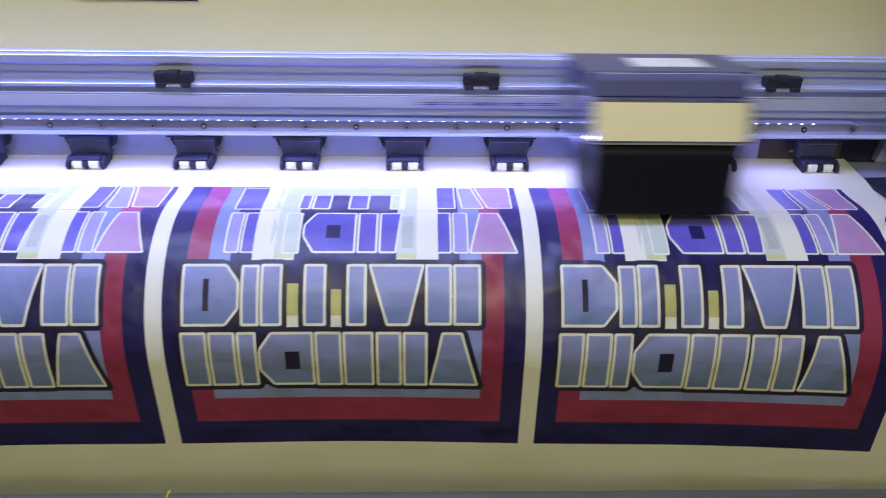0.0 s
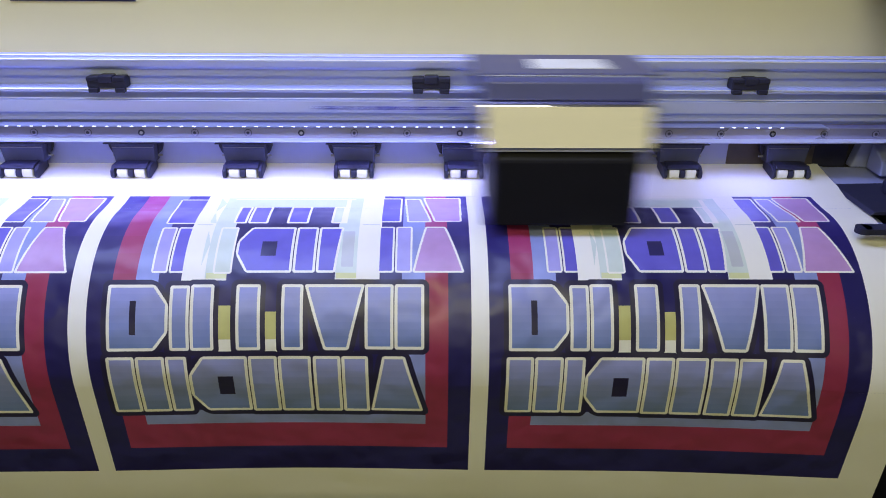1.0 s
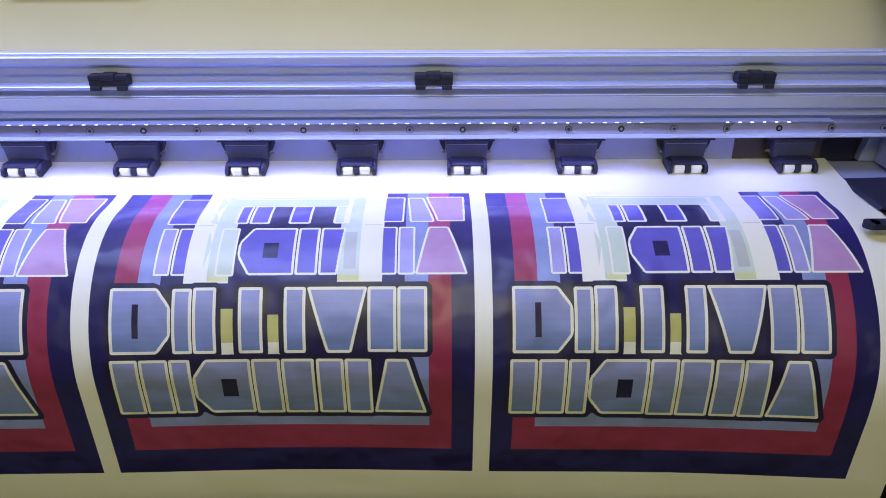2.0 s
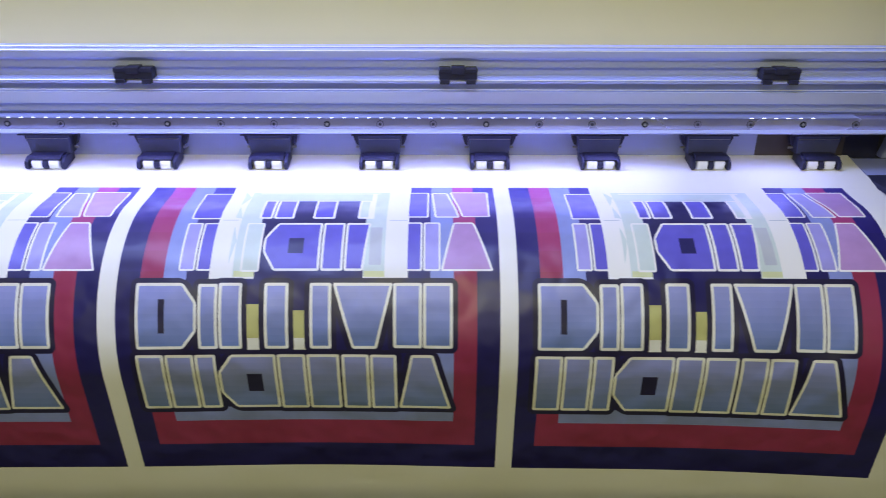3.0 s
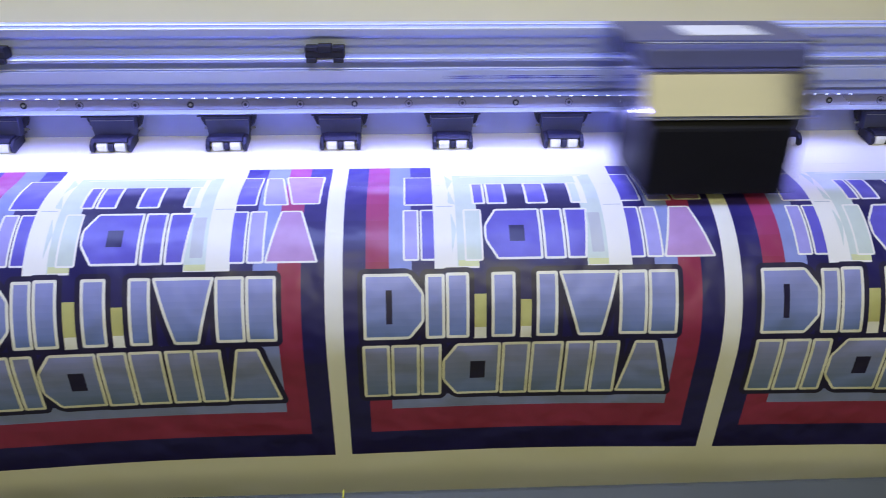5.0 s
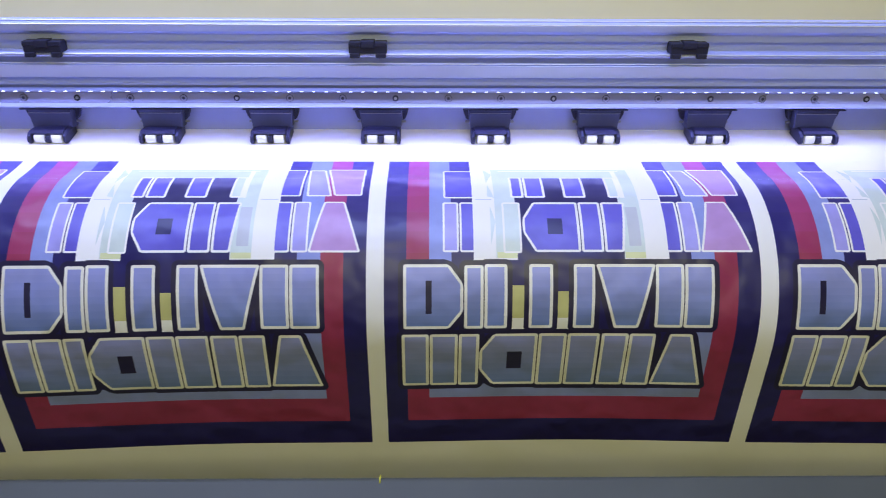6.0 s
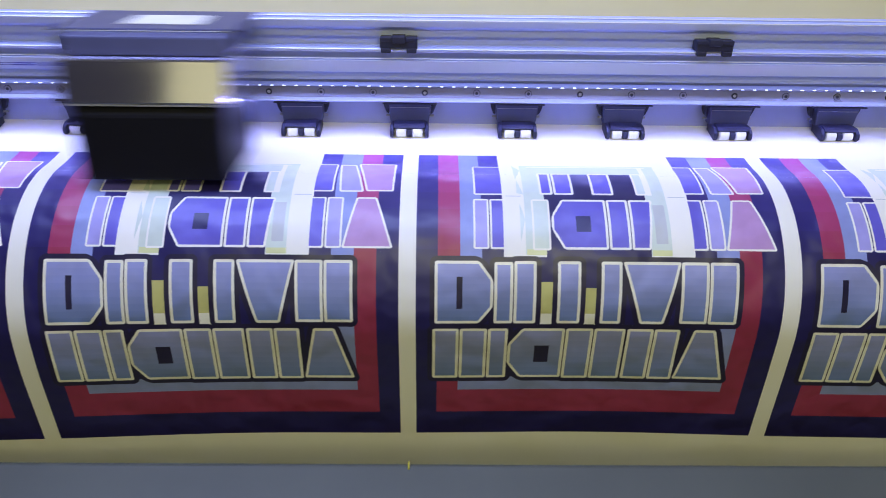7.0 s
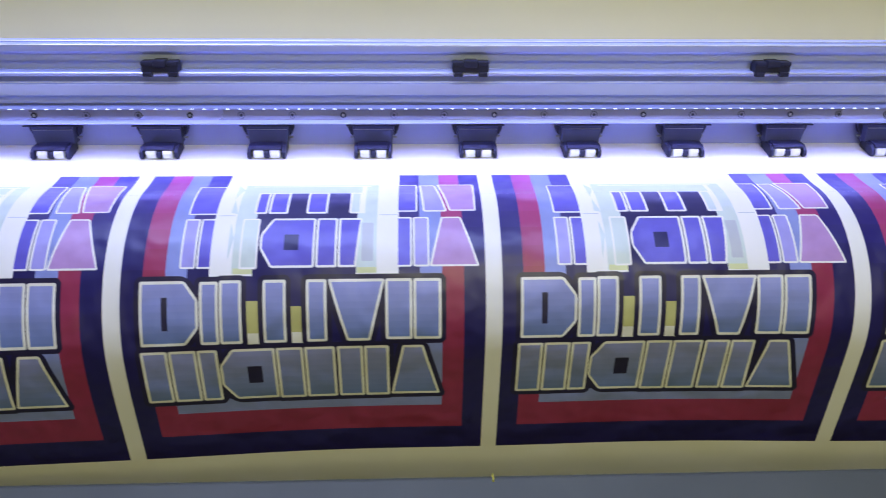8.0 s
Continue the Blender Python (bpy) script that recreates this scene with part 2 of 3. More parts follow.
block(2, 22, 349.5, -60, 322)
block(3, 44.5, 327, -60, 290)
block(1, 66.5, 304, -60, 272)
block(0, 88.5, 282, -60, 133)
block(5, 111, 259, -1, 131)
block(9, 112, 132, 125, 131)
block(9, 239, 259, 125, 131)
block(14, 262, 280, 62, 62.8)
block(14, 92, 108, 62, 62.8)
block(0, 119, 250, 1, 3)
block(5, 119, 250, 3, 20)
block(1, 132, 238, 22, 133)
block(0, 241, 246, 2, 60)
block(14, 163, 169, -31, -29.5)
block(14, 172, 176, -31, -29.5)
block(14, 179, 190, -31, -29.5)
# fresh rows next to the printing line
# painted violet glow on the side bands and the red, fading down the sheet
glow_step = np.clip((V + 32) / 180 * GLOW_STEPS, 0, GLOW_STEPS - 1).astype(int)
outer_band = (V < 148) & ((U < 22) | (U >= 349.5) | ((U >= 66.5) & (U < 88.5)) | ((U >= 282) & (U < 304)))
ART = np.where(outer_band & (ART == 1), 24 + glow_step, ART)
ART = np.where((V < 148) & (ART == 2), 24 + GLOW_STEPS + glow_step, ART)
bars([([(103, -1), (111, 12), (104, 34)], 5), ([(105, 36), (111, 60), (104, 58)], 5), ([(106, 72), (111, 92), (106, 118)], 5)], 0.1, 5, soft=0.5)
bars([(rect(59, 100, 2, 61), 6)], 2.0, 0, within=(0, 88.5))
bars([(rect(128, 142, 20, 60), 6), (rect(143, 164, 20, 60), 6), (rect(183, 206, 20, 60), 6), (rect(229, 242, 20, 60), 5)], 2.4, 0)
bars([(rect(270, 302, -1, 58), 6), ([(304, 0), (322, 0), (334, 58), (308, 58)], 7), ([(324, -2), (366, -2), (365, 57), (336, 57)], 8)], 2.2, 0, within=(281.5, 372))
bars([(rect(58, 74, 67, 125), 7), (rect(75, 100, 67, 125), 6)], 2.0, 0, within=(0, 88.5))
bars([(rect(118, 136.5, 67, 126), 5)], 2.0, 0)
bars([([(138, 104), (138, 88), (150, 67), (195, 67), (195, 125), (150, 125)], 6)], 2.4, 0)
block(1, 163, 178, 88, 106)
bars([(rect(196, 218, 67, 125), 6), ([(219, 67), (244, 67), (238, 125), (219, 125)], 6)], 2.4, 0)
bars([(rect(242, 257, 72, 120), 14)], 1.6, 5)
bars([(rect(270, 296, 66, 125), 6), (rect(297, 314, 66, 125), 7)], 2.2, 0, within=(281.5, 372))
bars([([(327, 66), (348, 66), (366, 125), (314, 125)], 8)], 2.2, 0)
# finished rows
block(12, 124, 140, 158, 199)
block(12, 168, 185, 164, 199)
block(13, 124, 142, 191, 207)
block(13, 167, 187, 191, 207)
first = [([(19, 137), (64, 137), (78, 156), (78, 184), (64, 202), (19, 202)], "fade"), (rect(79, 98, 138, 202), "fade"), (rect(99, 121.5, 137, 202), "fade"),
         (rect(143, 166.5, 137, 202), "fade"), (rect(187, 208, 137, 202), "fade"), ([(209, 137), (268, 137), (252, 202), (228, 202)], "fade"),
         (rect(268, 296, 137, 201), "fade"), (rect(297, 326, 137, 201), "fade")]
second = [(rect(17, 44, 208, 273), "fade"), (rect(45, 73, 208, 273), "fade"), (rect(74, 94.5, 208, 273), "fade"),
          ([(95, 228), (109, 208), (153, 208), (153, 273), (109, 273), (95, 253)], "fade"), (rect(154, 182, 208, 274), "fade"), (rect(183, 215, 208, 274), "fade"),
          (rect(217, 244, 208, 274), "fade"), (rect(245, 271, 208, 274), "fade"), ([(285, 208), (307, 208), (325, 273), (272, 273)], "fade")]
bars(first + second, 2.8, 13, edge=5.2)
block(4, 41, 47, 153, 186)
block(4, 123, 138, 230, 252)


def strip_rows(v):
    """Runs (u0, u1, ink) over one pitch of the sheet, in millimetres from a panel's edge, at v."""
    gap = (PANEL * 1000, PITCH * 1000, 0)
    if v >= 354:
        return [(0, PANEL * 1000, 0), gap]
    line = ART[min(len(ART) - 1, max(0, int((v + 32) * 2)))]
    cuts = [0, *(np.nonzero(np.diff(line))[0] + 1), len(line)]
    return [(a / 2, b / 2, int(line[a])) for a, b in zip(cuts, cuts[1:])] + [gap]


def sheet_band(s0, s1, step, parent):
    """One rigid band of the sheet between s0 and s1 millimetres, built where it lies half-way through its feed."""
    centre = (s0 + s1) / 2000
    yc, zc, ac = along(centre + FEED_MID)
    back = pose(0, yc, zc, math.degrees(ac)).inverted()
    verts, faces, mats, flat = [], [], [], []
    v = s0
    while v < s1 + 0.5:
        end = []
        flap = v > s1 - 1e-6
        for q in (v, v + (1.2 if flap else step)):
            y, z, a = along(q / 1000 + FEED_MID)
            tuck = 0.0003 if flap else 0.0
            end.append((y + tuck * math.sin(a), z - tuck * math.cos(a)))
        for k in range(-4, 2):
            x_left = X_PANEL + k * PITCH
            for u0, u1, m in strip_rows(v + 0.25):
                u = u0
                while u < u1 - 1e-6:
                    w = min(u1, (math.floor(u / 24 + 1e-6) + 1) * 24)
                    xa, xb = max(X_START, x_left + u / 1000), min(X_EDGE, x_left + w / 1000)
                    u = w
                    if xb <= xa:
                        continue
                    n = len(verts)
                    for x, (y, z) in ((xa, end[0]), (xb, end[0]), (xb, end[1]), (xa, end[1])):
                        verts.append(back @ Vector((x, y - bulge(x, z), z)))
                        flat.append((x, v / 1000 + (0.0 if (y, z) == end[0] else step / 1000)))
                    faces.append((n, n + 3, n + 2, n + 1))
                    mats.append(m)
        x0 = X_PANEL + 2 * PITCH
        if x0 < X_EDGE:
            n = len(verts)
            for x, (y, z) in ((x0, end[0]), (X_EDGE, end[0]), (X_EDGE, end[1]), (x0, end[1])):
                verts.append(back @ Vector((x, y - bulge(x, z), z)))
                flat.append((x, v / 1000 + (0.0 if (y, z) == end[0] else step / 1000)))
            faces.append((n, n + 3, n + 2, n + 1))
            mats.append(0)
        v += step
    me = bpy.data.meshes.new("sheet_band")
    me.from_pydata(verts, [], faces)
    for m in INKS:
        me.materials.append(m)
    me.polygons.foreach_set("material_index", mats)
    layer = me.uv_layers.new(name="sheet")
    layer.data.foreach_set("uv", [c for f in faces for i in f for c in flat[i]])
    ob = new("sheet_band", me)
    ob.parent = parent
    return ob, centre


sheet = empty("printed_sheet", 0, 0, 0, "white media with repeated navy, red and blue prints", "printed sheet")
BANDS = []
edge = -32
while edge < 354:
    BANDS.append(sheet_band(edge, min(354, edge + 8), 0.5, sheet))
    edge += 8
edge = 354
while edge < 480:
    BANDS.append(sheet_band(edge, edge + 9, 3.0, sheet))
    edge += 9


def blank_sheet():
    top = [(y, Z_FLAT + rise(y) + 0.00012) for y in (Y_PRINT, 0.834, 0.850, 0.872)] + [(0.911, 0.9752)]
    bm = extrude(top + [(y, z - 0.00006) for y, z in top[::-1]], X_START, X_EDGE)
    part("unprinted_sheet", bm, PAPER, sheet, "blank white media under the pinch rollers")


blank_sheet()


# ---- printer ----
def apron():
    line = [(along(s)[0], along(s)[1], along(s)[2]) for s in np.linspace(-0.16, 0.56, 60)]
    outer = [(y + 0.006 * math.sin(a), z - 0.006 * math.cos(a)) for y, z, a in line]
    ob = part("platen_apron", extrude(outer + [(outer[-1][0] + 0.2, outer[-1][1]), (outer[0][0], outer[0][1] - 0.06)], -1.32, 0.69), PLATE, smooth=False)
    tagged(ob, "grey sheet metal platen and curved front apron", "printer apron")
    ob["kind"] = "structure"


apron()


def front_bar():
    ob = empty("front_bar", 0, 0.5870, -0.0601, "blue-grey powder coated bar with a yellow mark, before the sheet", "machine bar")
    pts = [(-0.16, 0.60), (-0.16, 0.694), (-0.150, 0.704), (0.042, 0.7436), (0.047, 0.7425), (0.048, 0.738), (0.048, 0.60)]
    part("rail", extrude(pts, -1.6, 1.0), BAR, ob)
    part("mark", box(bmesh.new(), -0.1339, -0.1323, 0.038, 0.0485, 0.7435, 0.7452), TICK, ob, "small yellow marker line")
    for x in (-1.5, 0.93):
        part("leg", box(bmesh.new(), x - 0.03, x + 0.03, -0.05, 0.03, 0.0601, 0.60), BAR, ob)


front_bar()


def gantry():
    beam = empty("gantry_beam", 0, 0.88, 0.96, "ribbed aluminium gantry beam across the printer", "gantry beam")
    base = Matrix.Translation((0, -0.88, -0.96))
    face = [(0.955, 1.008), (0.955, 1.090), (0.897, 1.1070), (0.889, 1.1080), (0.885, 1.1070), (0.884, 1.1050), (0.8795, 1.1040), (0.8785, 1.1015), (0.8800, 1.0955), (0.884, 1.0925),
            (0.8875, 1.0915), (0.8875, 1.0835), (0.893, 1.0830), (0.893, 1.0740), (0.8885, 1.0735), (0.8885, 1.0720), (0.8795, 1.0712), (0.8785, 1.0695), (0.8795, 1.0675), (0.886, 1.0665),
            (0.886, 1.0632), (0.891, 1.0627), (0.891, 1.0590), (0.8825, 1.0587), (0.8865, 1.0437), (0.8905, 1.0410), (0.8905, 1.0370), (0.8870, 1.0345), (0.8950, 1.0335), (0.8950, 1.008)]
    bm = extrude(face, -1.6, 1.05)
    bm.transform(base)
    part("extrusion", bm, ALU, beam)
    # highlights on the beam's ribs, built as thin pale strips
    for y, z in ((0.8783, 1.1032), (0.8783, 1.0712), (0.8812, 1.0598), (0.8836, 1.1066)):
        bm = extrude([(y + 0.0004, z + 0.0007), (y - 0.0005, z - 0.0001), (y + 0.0003, z - 0.0005)], -1.6, 1.05)
        bm.transform(base)
        part("edge_line", bm, SHINE, beam, "bright line drawn as the edge's highlight")
    bm = extrude([(0.8815, 1.0582), (0.8790, 1.0579), (0.8835, 1.0439), (0.8855, 1.0442)], -1.6, 1.05)
    bm.transform(base)
    part("belt", bm, ALU_PALE, beam, "pale flat drive belt")
    bm = extrude([(0.8945, 1.0292), (0.8775, 1.0292), (0.8765, 1.0282), (0.8765, 1.0165), (0.8775, 1.0155), (0.8945, 1.0155)], -1.6, 1.05)
    bm.transform(base)
    rail = part("guide_rail", bm, STEEL, beam, "polished steel guide rail")
    bm = extrude([(0.8945, 1.0153), (0.8785, 1.0153), (0.8778, 1.0145), (0.8778, 1.0102), (0.8945, 1.0096)], -1.6, 0.735)
    bm.transform(base)
    part("lip", bm, ALU_PALE, beam, "pale aluminium lip below the rail")
    # added visor: keeps the area lamp below it out of the camera's sight
    bm = extrude([(0.8776, 1.0160), (0.8646, 1.0160), (0.8640, 1.0154), (0.8646, 1.0150), (0.8776, 1.0150)], -1.6, 0.735)
    bm.transform(base)
    part("light_shade", bm, ALU_PALE, beam, "thin pale visor added to hide the strip's area lamp")
    kinds = []
    for head, hole, label in ((BLACK, GREY, "black socket head screw"), (STEEL, BLACK, "steel socket head screw")):
        bm = tube(bmesh.new(), (0, -0.0004, 0), "y", 0.0036, 0.0012, 20)
        screw = part("screw", bm, head, rail, label)
        if head is STEEL:
            bm = tube(bmesh.new(), (0, -0.0002, 0), "y", 0.0042, 0.0006, 20)
            part("recess", bm, BLACK, screw)
        bm = tube(bmesh.new(), (0, -0.0012, 0), "y", 0.0019, 0.0006, 6)
        part("socket", bm, hole, screw)
        kinds.append(screw)
    for i in range(-25, 18):
        first = kinds[0 if i % 3 == 1 else 1]
        ob = first if i < -23 and first.location.x == 0 else first.copy()
        if ob is not first:
            scene.collection.objects.link(ob)
            for child in first.children:
                twin = child.copy()
                scene.collection.objects.link(twin)
                twin.parent = ob
        ob.location = (0.06 * i, 0.8765 - 0.88, 1.0222 - 0.96)
    strip = empty("led_strip", 0, 0.873, 1.0295, "thin strip of small white lights under the beam", "light strip")
    part("carrier", box(bmesh.new(), -1.32, 0.66, 0.0, 0.0145, 0.0003, 0.0016), PLATE, strip)
    dot = bmesh.new()
    box(dot, -0.0017, 0.0017, -0.0008, 0.0, 0.0005, 0.0011)
    led = part("led", dot, LEDGLOW, strip, "glowing bluish white light")
    led.location.x = -1.31
    for i in range(1, 139):
        x = -1.31 + 0.0139 * i
        if 0.445 < x < 0.525 or x > 0.612:
            continue
        ob = led.copy()
        scene.collection.objects.link(ob)
        ob.location.x = x
    tagged(part("back_plate", box(bmesh.new(), -1.55, 0.565, 0.910, 0.920, 0.9750, 1.0075), PLATE), "blue-grey metal plate behind the pinch rollers", "metal plate")
    tagged(part("side_plate", box(bmesh.new(), 0.5655, 0.6705, 0.910, 0.920, 0.9750, 1.0075), BROWN), "dark brown plate beyond the sheet's end", "metal plate")
    tagged(part("slot_cover", box(bmesh.new(), 0.671, 0.7125, 0.912, 0.922, 0.9715, 1.0075), BLACK), "black cover of the slot beside the sheet", "slot cover")


gantry()


def clip():
    ob = empty("cable_clip", 0, 0.879, 1.0845, "black plastic three-lobed clip on the gantry beam", "clip", "clips along the beam")
    part("body", box(bmesh.new(), -0.021, 0.021, -0.004, 0.012, -0.012, -0.002), BLACK, ob, bevel=0.001)
    for x in (-0.0145, 0.0145):
        part("lug", box(bmesh.new(), x - 0.0065, x + 0.0065, -0.005, 0.011, -0.0045, 0.0005), BLACK, ob, bevel=0.001)
        part("foot", box(bmesh.new(), x - 0.0055, x + 0.0055, -0.006, 0.0, -0.0168, -0.0115), BLACK, ob, bevel=0.001)
    part("bridge", box(bmesh.new(), -0.0075, 0.0075, -0.006, 0.011, -0.006, 0.0018), BLACK, ob, bevel=0.001)
    for k in range(-3, 3):
        copy_thing(ob, pose(-0.1496 + 0.3571 * k, 0.879, 1.0845))
    ob.location.x = -0.1496 + 0.3571 * -4


clip()


def taper_box(top, bottom, y_top, z_top, y_bottom, z_bottom):
    """A block, narrower below, its front leaning from y_top to y_bottom."""
    bm = bmesh.new()
    rows = []
    for w, y, z in ((top, y_top, z_top), (bottom, y_bottom, z_bottom)):
        rows.append([bm.verts.new(p) for p in ((-w, y, z), (w, y, z), (w, 0.020, z), (-w, 0.020, z))])
    bm.faces.new(rows[0])
    bm.faces.new(rows[1][::-1])
    for i in range(4):
        bm.faces.new((rows[0][i], rows[1][i], rows[1][(i + 1) % 4], rows[0][(i + 1) % 4]))
    bmesh.ops.recalc_face_normals(bm, faces=bm.faces)
    return bm


def pinch_roller():
    ob = empty("pinch_roller", 0, 0.888, 0.96, "black pinch roller unit with two white rollers, pressing the sheet", "pinch roller", "pinch rollers along the platen")
    part("flange", box(bmesh.new(), -0.0322, 0.0322, -0.0020, 0.0140, 0.0452, 0.0468), BLACK, ob, bevel=0.0006)
    part("housing", taper_box(0.0252, 0.0228, 0.0014, 0.0450, 0.0030, 0.0215), DARKBLUE, ob, bevel=0.0012)
    part("ridge", box(bmesh.new(), -0.0235, 0.0235, 0.0004, 0.0017, 0.0404, 0.0411), GREY, ob, "thin pale ridge")
    for side in (-1, 1):
        part("lever", taper([(side * 0.0254, 0.0450), (side * 0.0315, 0.0450), (side * 0.0308, 0.0390), (side * 0.0280, 0.0320), (side * 0.0250, 0.0300)], 0.010, 0.018), BLACK, ob, bevel=0.0008)
        part("pin", tube(bmesh.new(), (side * 0.0262, 0.0140, 0.0275), "x", 0.0014, 0.005, 10), GREY, ob)
        part("cheek", extrude([(0.012, 0.0235), (-0.0100, 0.0232), (-0.0175, 0.0185), (-0.0188, 0.0125), (-0.0155, 0.0090), (0.012, 0.0140)], side * 0.0206 - 0.0022, side * 0.0206 + 0.0022), BLACK, ob, bevel=0.0010)
    part("yoke", extrude([(-0.0040, 0.0250), (0.018, 0.0250), (0.018, 0.0172), (-0.0020, 0.0150), (-0.0150, 0.0195), (-0.0158, 0.0212), (-0.0110, 0.0240)], -0.0183, 0.0183), BLACK, ob, bevel=0.0008)
    part("cheek", extrude([(0.008, 0.0225), (-0.0110, 0.0222), (-0.0165, 0.0175), (-0.0180, 0.0125), (-0.0145, 0.0092), (0.008, 0.0140)], -0.0030, 0.0030), BLACK, ob, bevel=0.0008)
    part("axle", tube(bmesh.new(), (0, -0.0100, 0.0148), "x", 0.0018, 0.040, 12), GREY, ob)
    for x in (-0.0098, 0.0098):
        part("roller", tube(bmesh.new(), (x, -0.0103, 0.0148), "x", 0.0066, 0.0122, 28), NYLON, ob, "white nylon roller", bevel=0.0016)
    for j in range(-11, 6):
        copy_thing(ob, pose(-0.0103 + 0.1279 * j, 0.888, 0.96))
    ob.location.x = -0.0103 + 0.1279 * -12


pinch_roller()


def end_frame():
    ob = empty("printer_stand", 0.80, 0.86, 0.0, "grey and black end frame of the printer", "printer frame")
    part("side_panel", box(bmesh.new(), -0.09, 0.25, -0.20, 0.25, 0.0, 0.945), BLACK, ob, bevel=0.004)
    part("corner_plate", taper([(-0.083, 0.972), (0.25, 0.972), (0.25, 1.0075), (-0.074, 1.0075)], 0.046, 0.060), PLATE, ob, bevel=0.002)
    part("bracket", extrude([(0.010, 0.9725), (0.012, 0.9900), (0.040, 1.0040), (0.044, 0.9725)], -0.066, 0.25), PLATE, ob, "blue-grey sheet metal bracket", bevel=0.002)
    part("deck", extrude([(0.0, 0.955), (0.0, 0.9650), (0.050, 0.9715), (0.050, 0.955)], -0.118, 0.25), PLATE, ob, bevel=0.001)
    guide = empty("media_clamp", 0.70, 0.82, 0.962, "black sliding clamp on the sheet's edge", "media clamp")
    part("plate", taper([(-0.026, 0.0), (0.12, 0.0), (0.12, 0.006), (-0.022, 0.004)], -0.045, 0.045), BLACK, guide, bevel=0.001)
    part("knob", tube(bmesh.new(), (0.03, 0.01, 0.012), "z", 0.014, 0.014, 24), BLACK, guide, bevel=0.002)
    lever = empty("edge_lever", 0.70, 0.735, 0.962, "grey rounded lever tip over the sheet's edge", "lever")
    bm = box(bmesh.new(), -0.055, 0.16, -0.008, 0.008, -0.002, 0.004)
    tube(bm, (-0.055, 0, 0.001), "z", 0.008, 0.006, 20)
    part("arm", bm, BLACK, lever)


end_frame()


# added out of view to darken the right end of the beam
def end_hood():
    ob = empty("end_hood", 0.99, 0.80, 0.947, "added black hood out of view, shading the beam's right end", "printer hood")
    part("front_panel", box(bmesh.new(), -0.30, 0.31, -0.135, -0.115, 0.0, 0.265), BLACK, ob, bevel=0.003)
    part("top_panel", box(bmesh.new(), -0.30, 0.31, -0.114, 0.15, 0.253, 0.265), BLACK, ob, bevel=0.003)
    part("side_panel", box(bmesh.new(), 0.295, 0.31, -0.114, 0.15, 0.0, 0.252), BLACK, ob, bevel=0.003)


end_hood()


def lid():
    ob = empty("printer_cover", 0, 0.962, 1.0, "off-white enamelled printer cover, tipped open behind the beam", "printer cover")
    lean = pose(0, 0, 0, 4, 0, 0)
    bm = box(bmesh.new(), -1.7, 1.3, 0.0, 0.018, 0.0, 0.60)
    bm.transform(lean)
    part("panel", bm, LID, ob, bevel=0.003)
    bm = box(bmesh.new(), -0.273, -0.131, -0.0012, 0.0, 0.1560, 0.25)
    bm.transform(lean)
    sticker = part("sticker", bm, BLACK, ob, "dark rectangular sticker")
    for k in range(4):
        bm = box(bmesh.new(), -0.269 + k * 0.0350, -0.239 + k * 0.0350, -0.0020, -0.0013, 0.1590, 0.21)
        bm.transform(lean)
        part("sticker_field", bm, GREY if k else MARKBLUE, sticker)


lid()


def body():
    stand = empty("printer_stand", 0, 0.88, 0, "dark blue-grey printer stand under the platen", "printer stand")
    part("cabinet", box(bmesh.new(), -1.5, 0.69, -0.16, 0.17, 0.25, 0.86), DARKBLUE, stand, bevel=0.004)
    for x in (-1.3, 0.5):
        part("foot", box(bmesh.new(), x - 0.05, x + 0.05, -0.14, 0.15, 0.0, 0.2495), BLACK, stand, bevel=0.004)


body()


# ---- carriage ----
carriage = empty("print_carriage", 0, 0.745, 0.966, "black print carriage with a champagne metal cover, riding the beam", "print carriage")
part("front_shell", extrude([(-0.004, -0.002), (-0.005, 0.068), (0.002, 0.0765), (0.105, 0.0765), (0.105, 0.004), (0.09, -0.002)], -0.076, 0.076), SHELL, carriage, "matt black lower shell", bevel=0.003)
part("seam", box(bmesh.new(), -0.082, 0.082, -0.005, 0.10, 0.0767, 0.0782), GREY, carriage, "thin pale seam")
part("cover", extrude([(-0.005, 0.0785), (-0.005, 0.0805), (0.006, 0.1195), (0.011, 0.1215), (0.10, 0.1215), (0.10, 0.0785)], -0.082, 0.082), COVER, carriage, "champagne metal cover", bevel=0.0015)
part("head_block", extrude([(0.014, 0.1217), (0.017, 0.1395), (0.024, 0.1420), (0.122, 0.1420), (0.122, 0.1217)], -0.083, 0.083), HEAD, carriage, "dark blue-grey upper housing", bevel=0.002)
part("top_cap", box(bmesh.new(), -0.091, 0.091, 0.030, 0.131, 0.1422, 0.1450), HEAD, carriage, bevel=0.002)
# the cap's front highlight, also a pale strip
part("cap_edge", box(bmesh.new(), -0.080, 0.080, 0.0288, 0.0297, 0.1424, 0.1432), SHINE, carriage, "thin bright line drawn as the front edge's highlight")
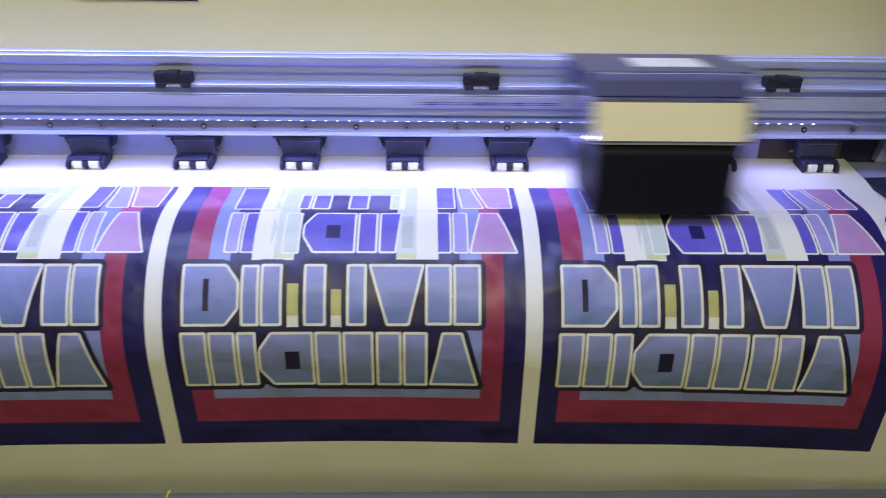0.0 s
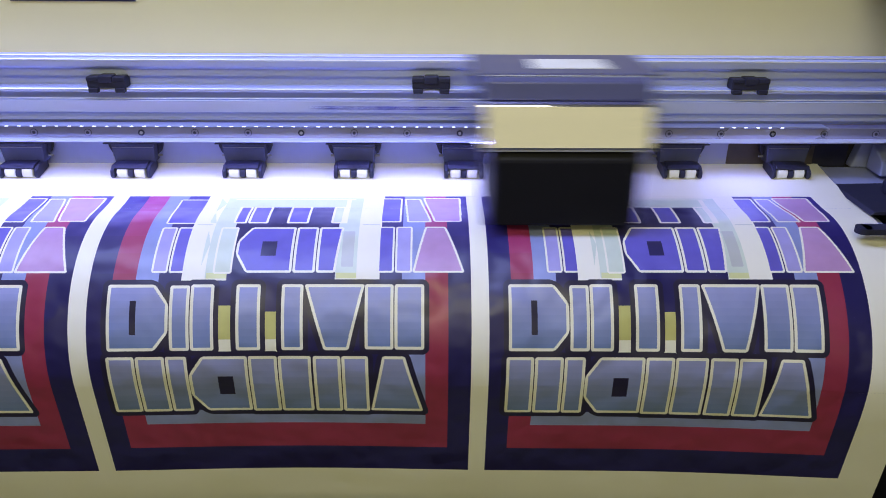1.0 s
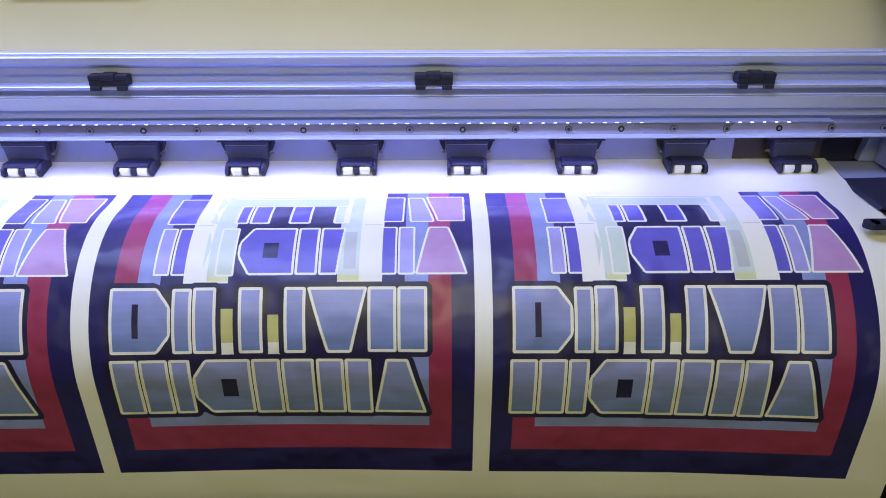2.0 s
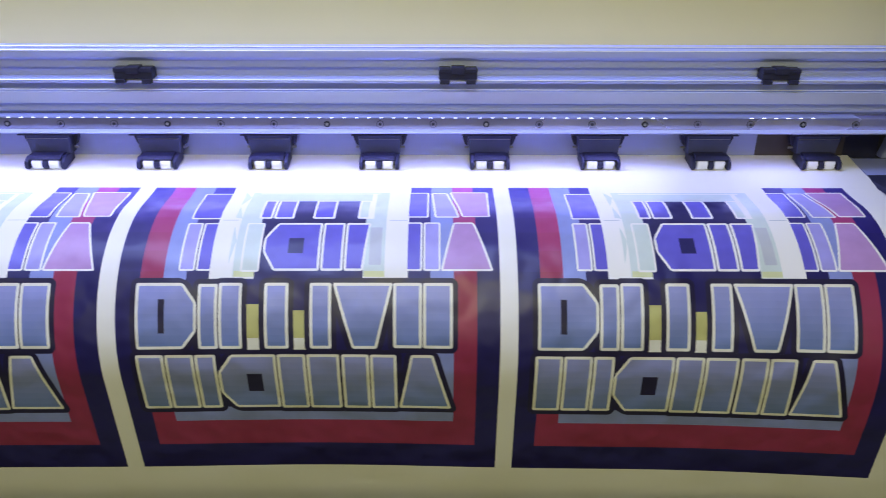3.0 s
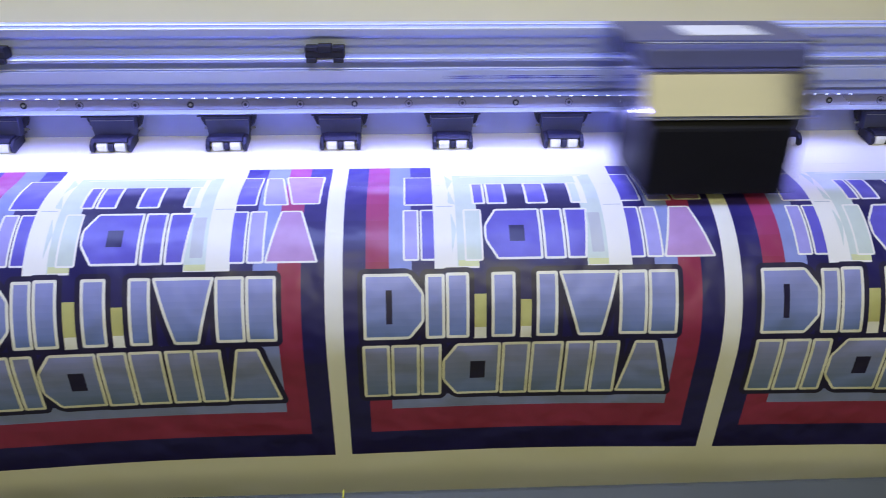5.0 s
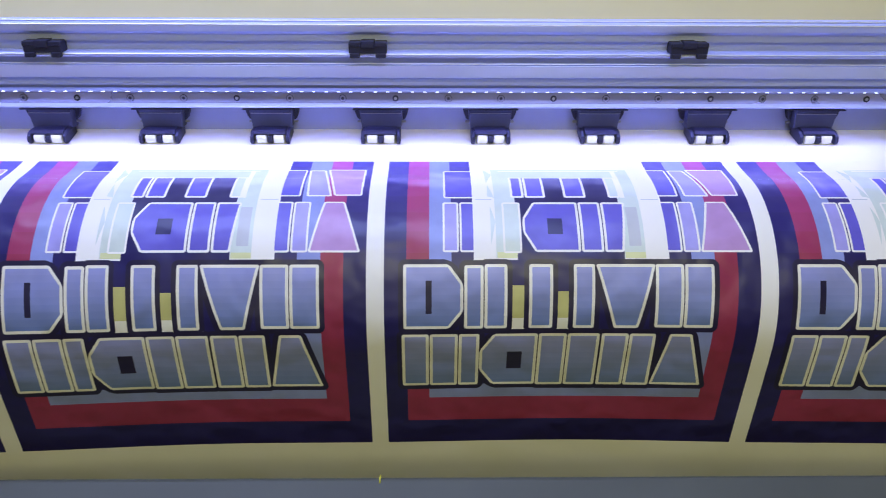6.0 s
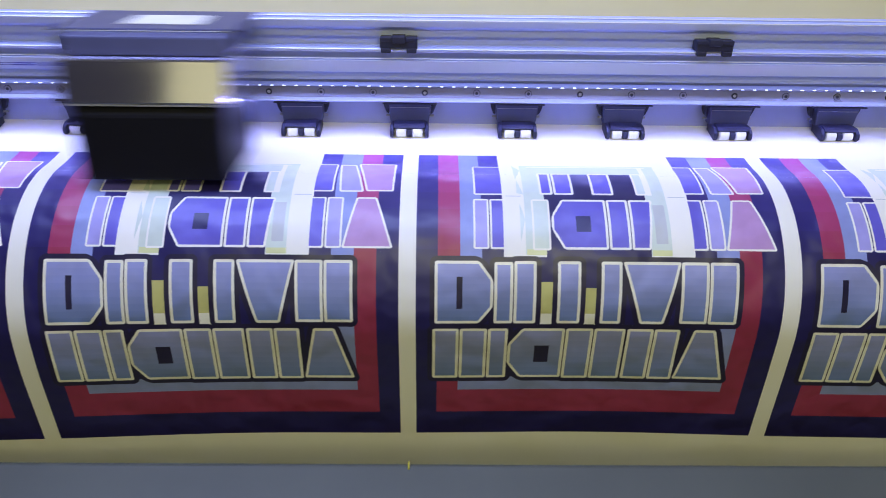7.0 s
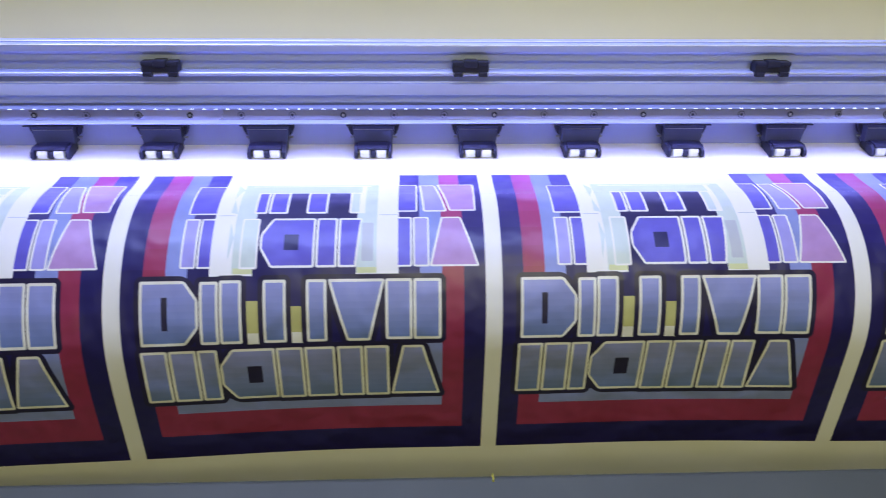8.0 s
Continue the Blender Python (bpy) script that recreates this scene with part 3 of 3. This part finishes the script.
part("top_tape", box(bmesh.new(), -0.030, 0.048, 0.051, 0.099, 0.1452, 0.1460), TAPE, carriage, "bright white label on top")
part("hanger", box(bmesh.new(), -0.060, 0.060, 0.1005, 0.126, 0.052, 0.119), BLACK, carriage)

marks = empty("belt_marking", 0, 0.8785, 1.0508, "blue printed bars on the moving drive belt", "belt marking")
for x0, x1 in ((-0.258, -0.230), (-0.224, -0.211), (-0.203, -0.162), (-0.156, -0.128), (-0.122, -0.095)):
    for z in (-0.0012, 0.0010):
        bm = box(bmesh.new(), x0 + 0.8 * z, x1 + 0.8 * z, -0.0014, -0.0006, z - 0.0006, z + 0.0006)
        part("bar", bm, MARKBLUE, marks)

RIDE = [(0, 0.394), (0.1, 0.498), (0.2, 0.600), (0.3, 0.70), (0.4, 0.785), (0.5, 0.825), (0.6, 0.755), (0.7, 0.650), (0.8, 0.548), (0.9, 0.443), (1.0, 0.339), (1.1, 0.234), (1.2, 0.130),
        (1.6, -0.29), (2.0, -0.71), (2.2, -0.90), (2.35, -0.96), (2.5, -0.90), (2.8, -0.68), (3.0, -0.49), (3.2, -0.285), (3.3, -0.186), (3.4, -0.084), (3.5, 0.020), (3.6, 0.125), (3.7, 0.230),
        (3.8, 0.334), (3.9, 0.440), (4.0, 0.545), (4.1, 0.65), (4.2, 0.74), (4.36, 0.805), (4.5, 0.74), (4.6, 0.66), (4.7, 0.56), (5.0, 0.245), (5.4, -0.178), (5.8, -0.60), (6.1, -0.89), (6.3, -0.98), (6.5, -0.87),
        (6.8, -0.592), (6.9, -0.498), (7.0, -0.393), (7.1, -0.287), (7.2, -0.180), (7.3, -0.068), (7.4, 0.039), (7.6, 0.247), (7.7, 0.345), (8.0, 0.66)]


def motions():
    for ob, centre in BANDS:
        rows = []
        for t, f in FEED:
            y, z, a = along(centre + f)
            rows.append((t, pose(0, y, z, math.degrees(a))))
        walk(ob, rows)
    walk(carriage, [(t, pose(x, 0.745, 0.966)) for t, x in RIDE])
    walk(marks, [(t, pose(x, 0.8785, 1.0508)) for t, x in RIDE])


motions()
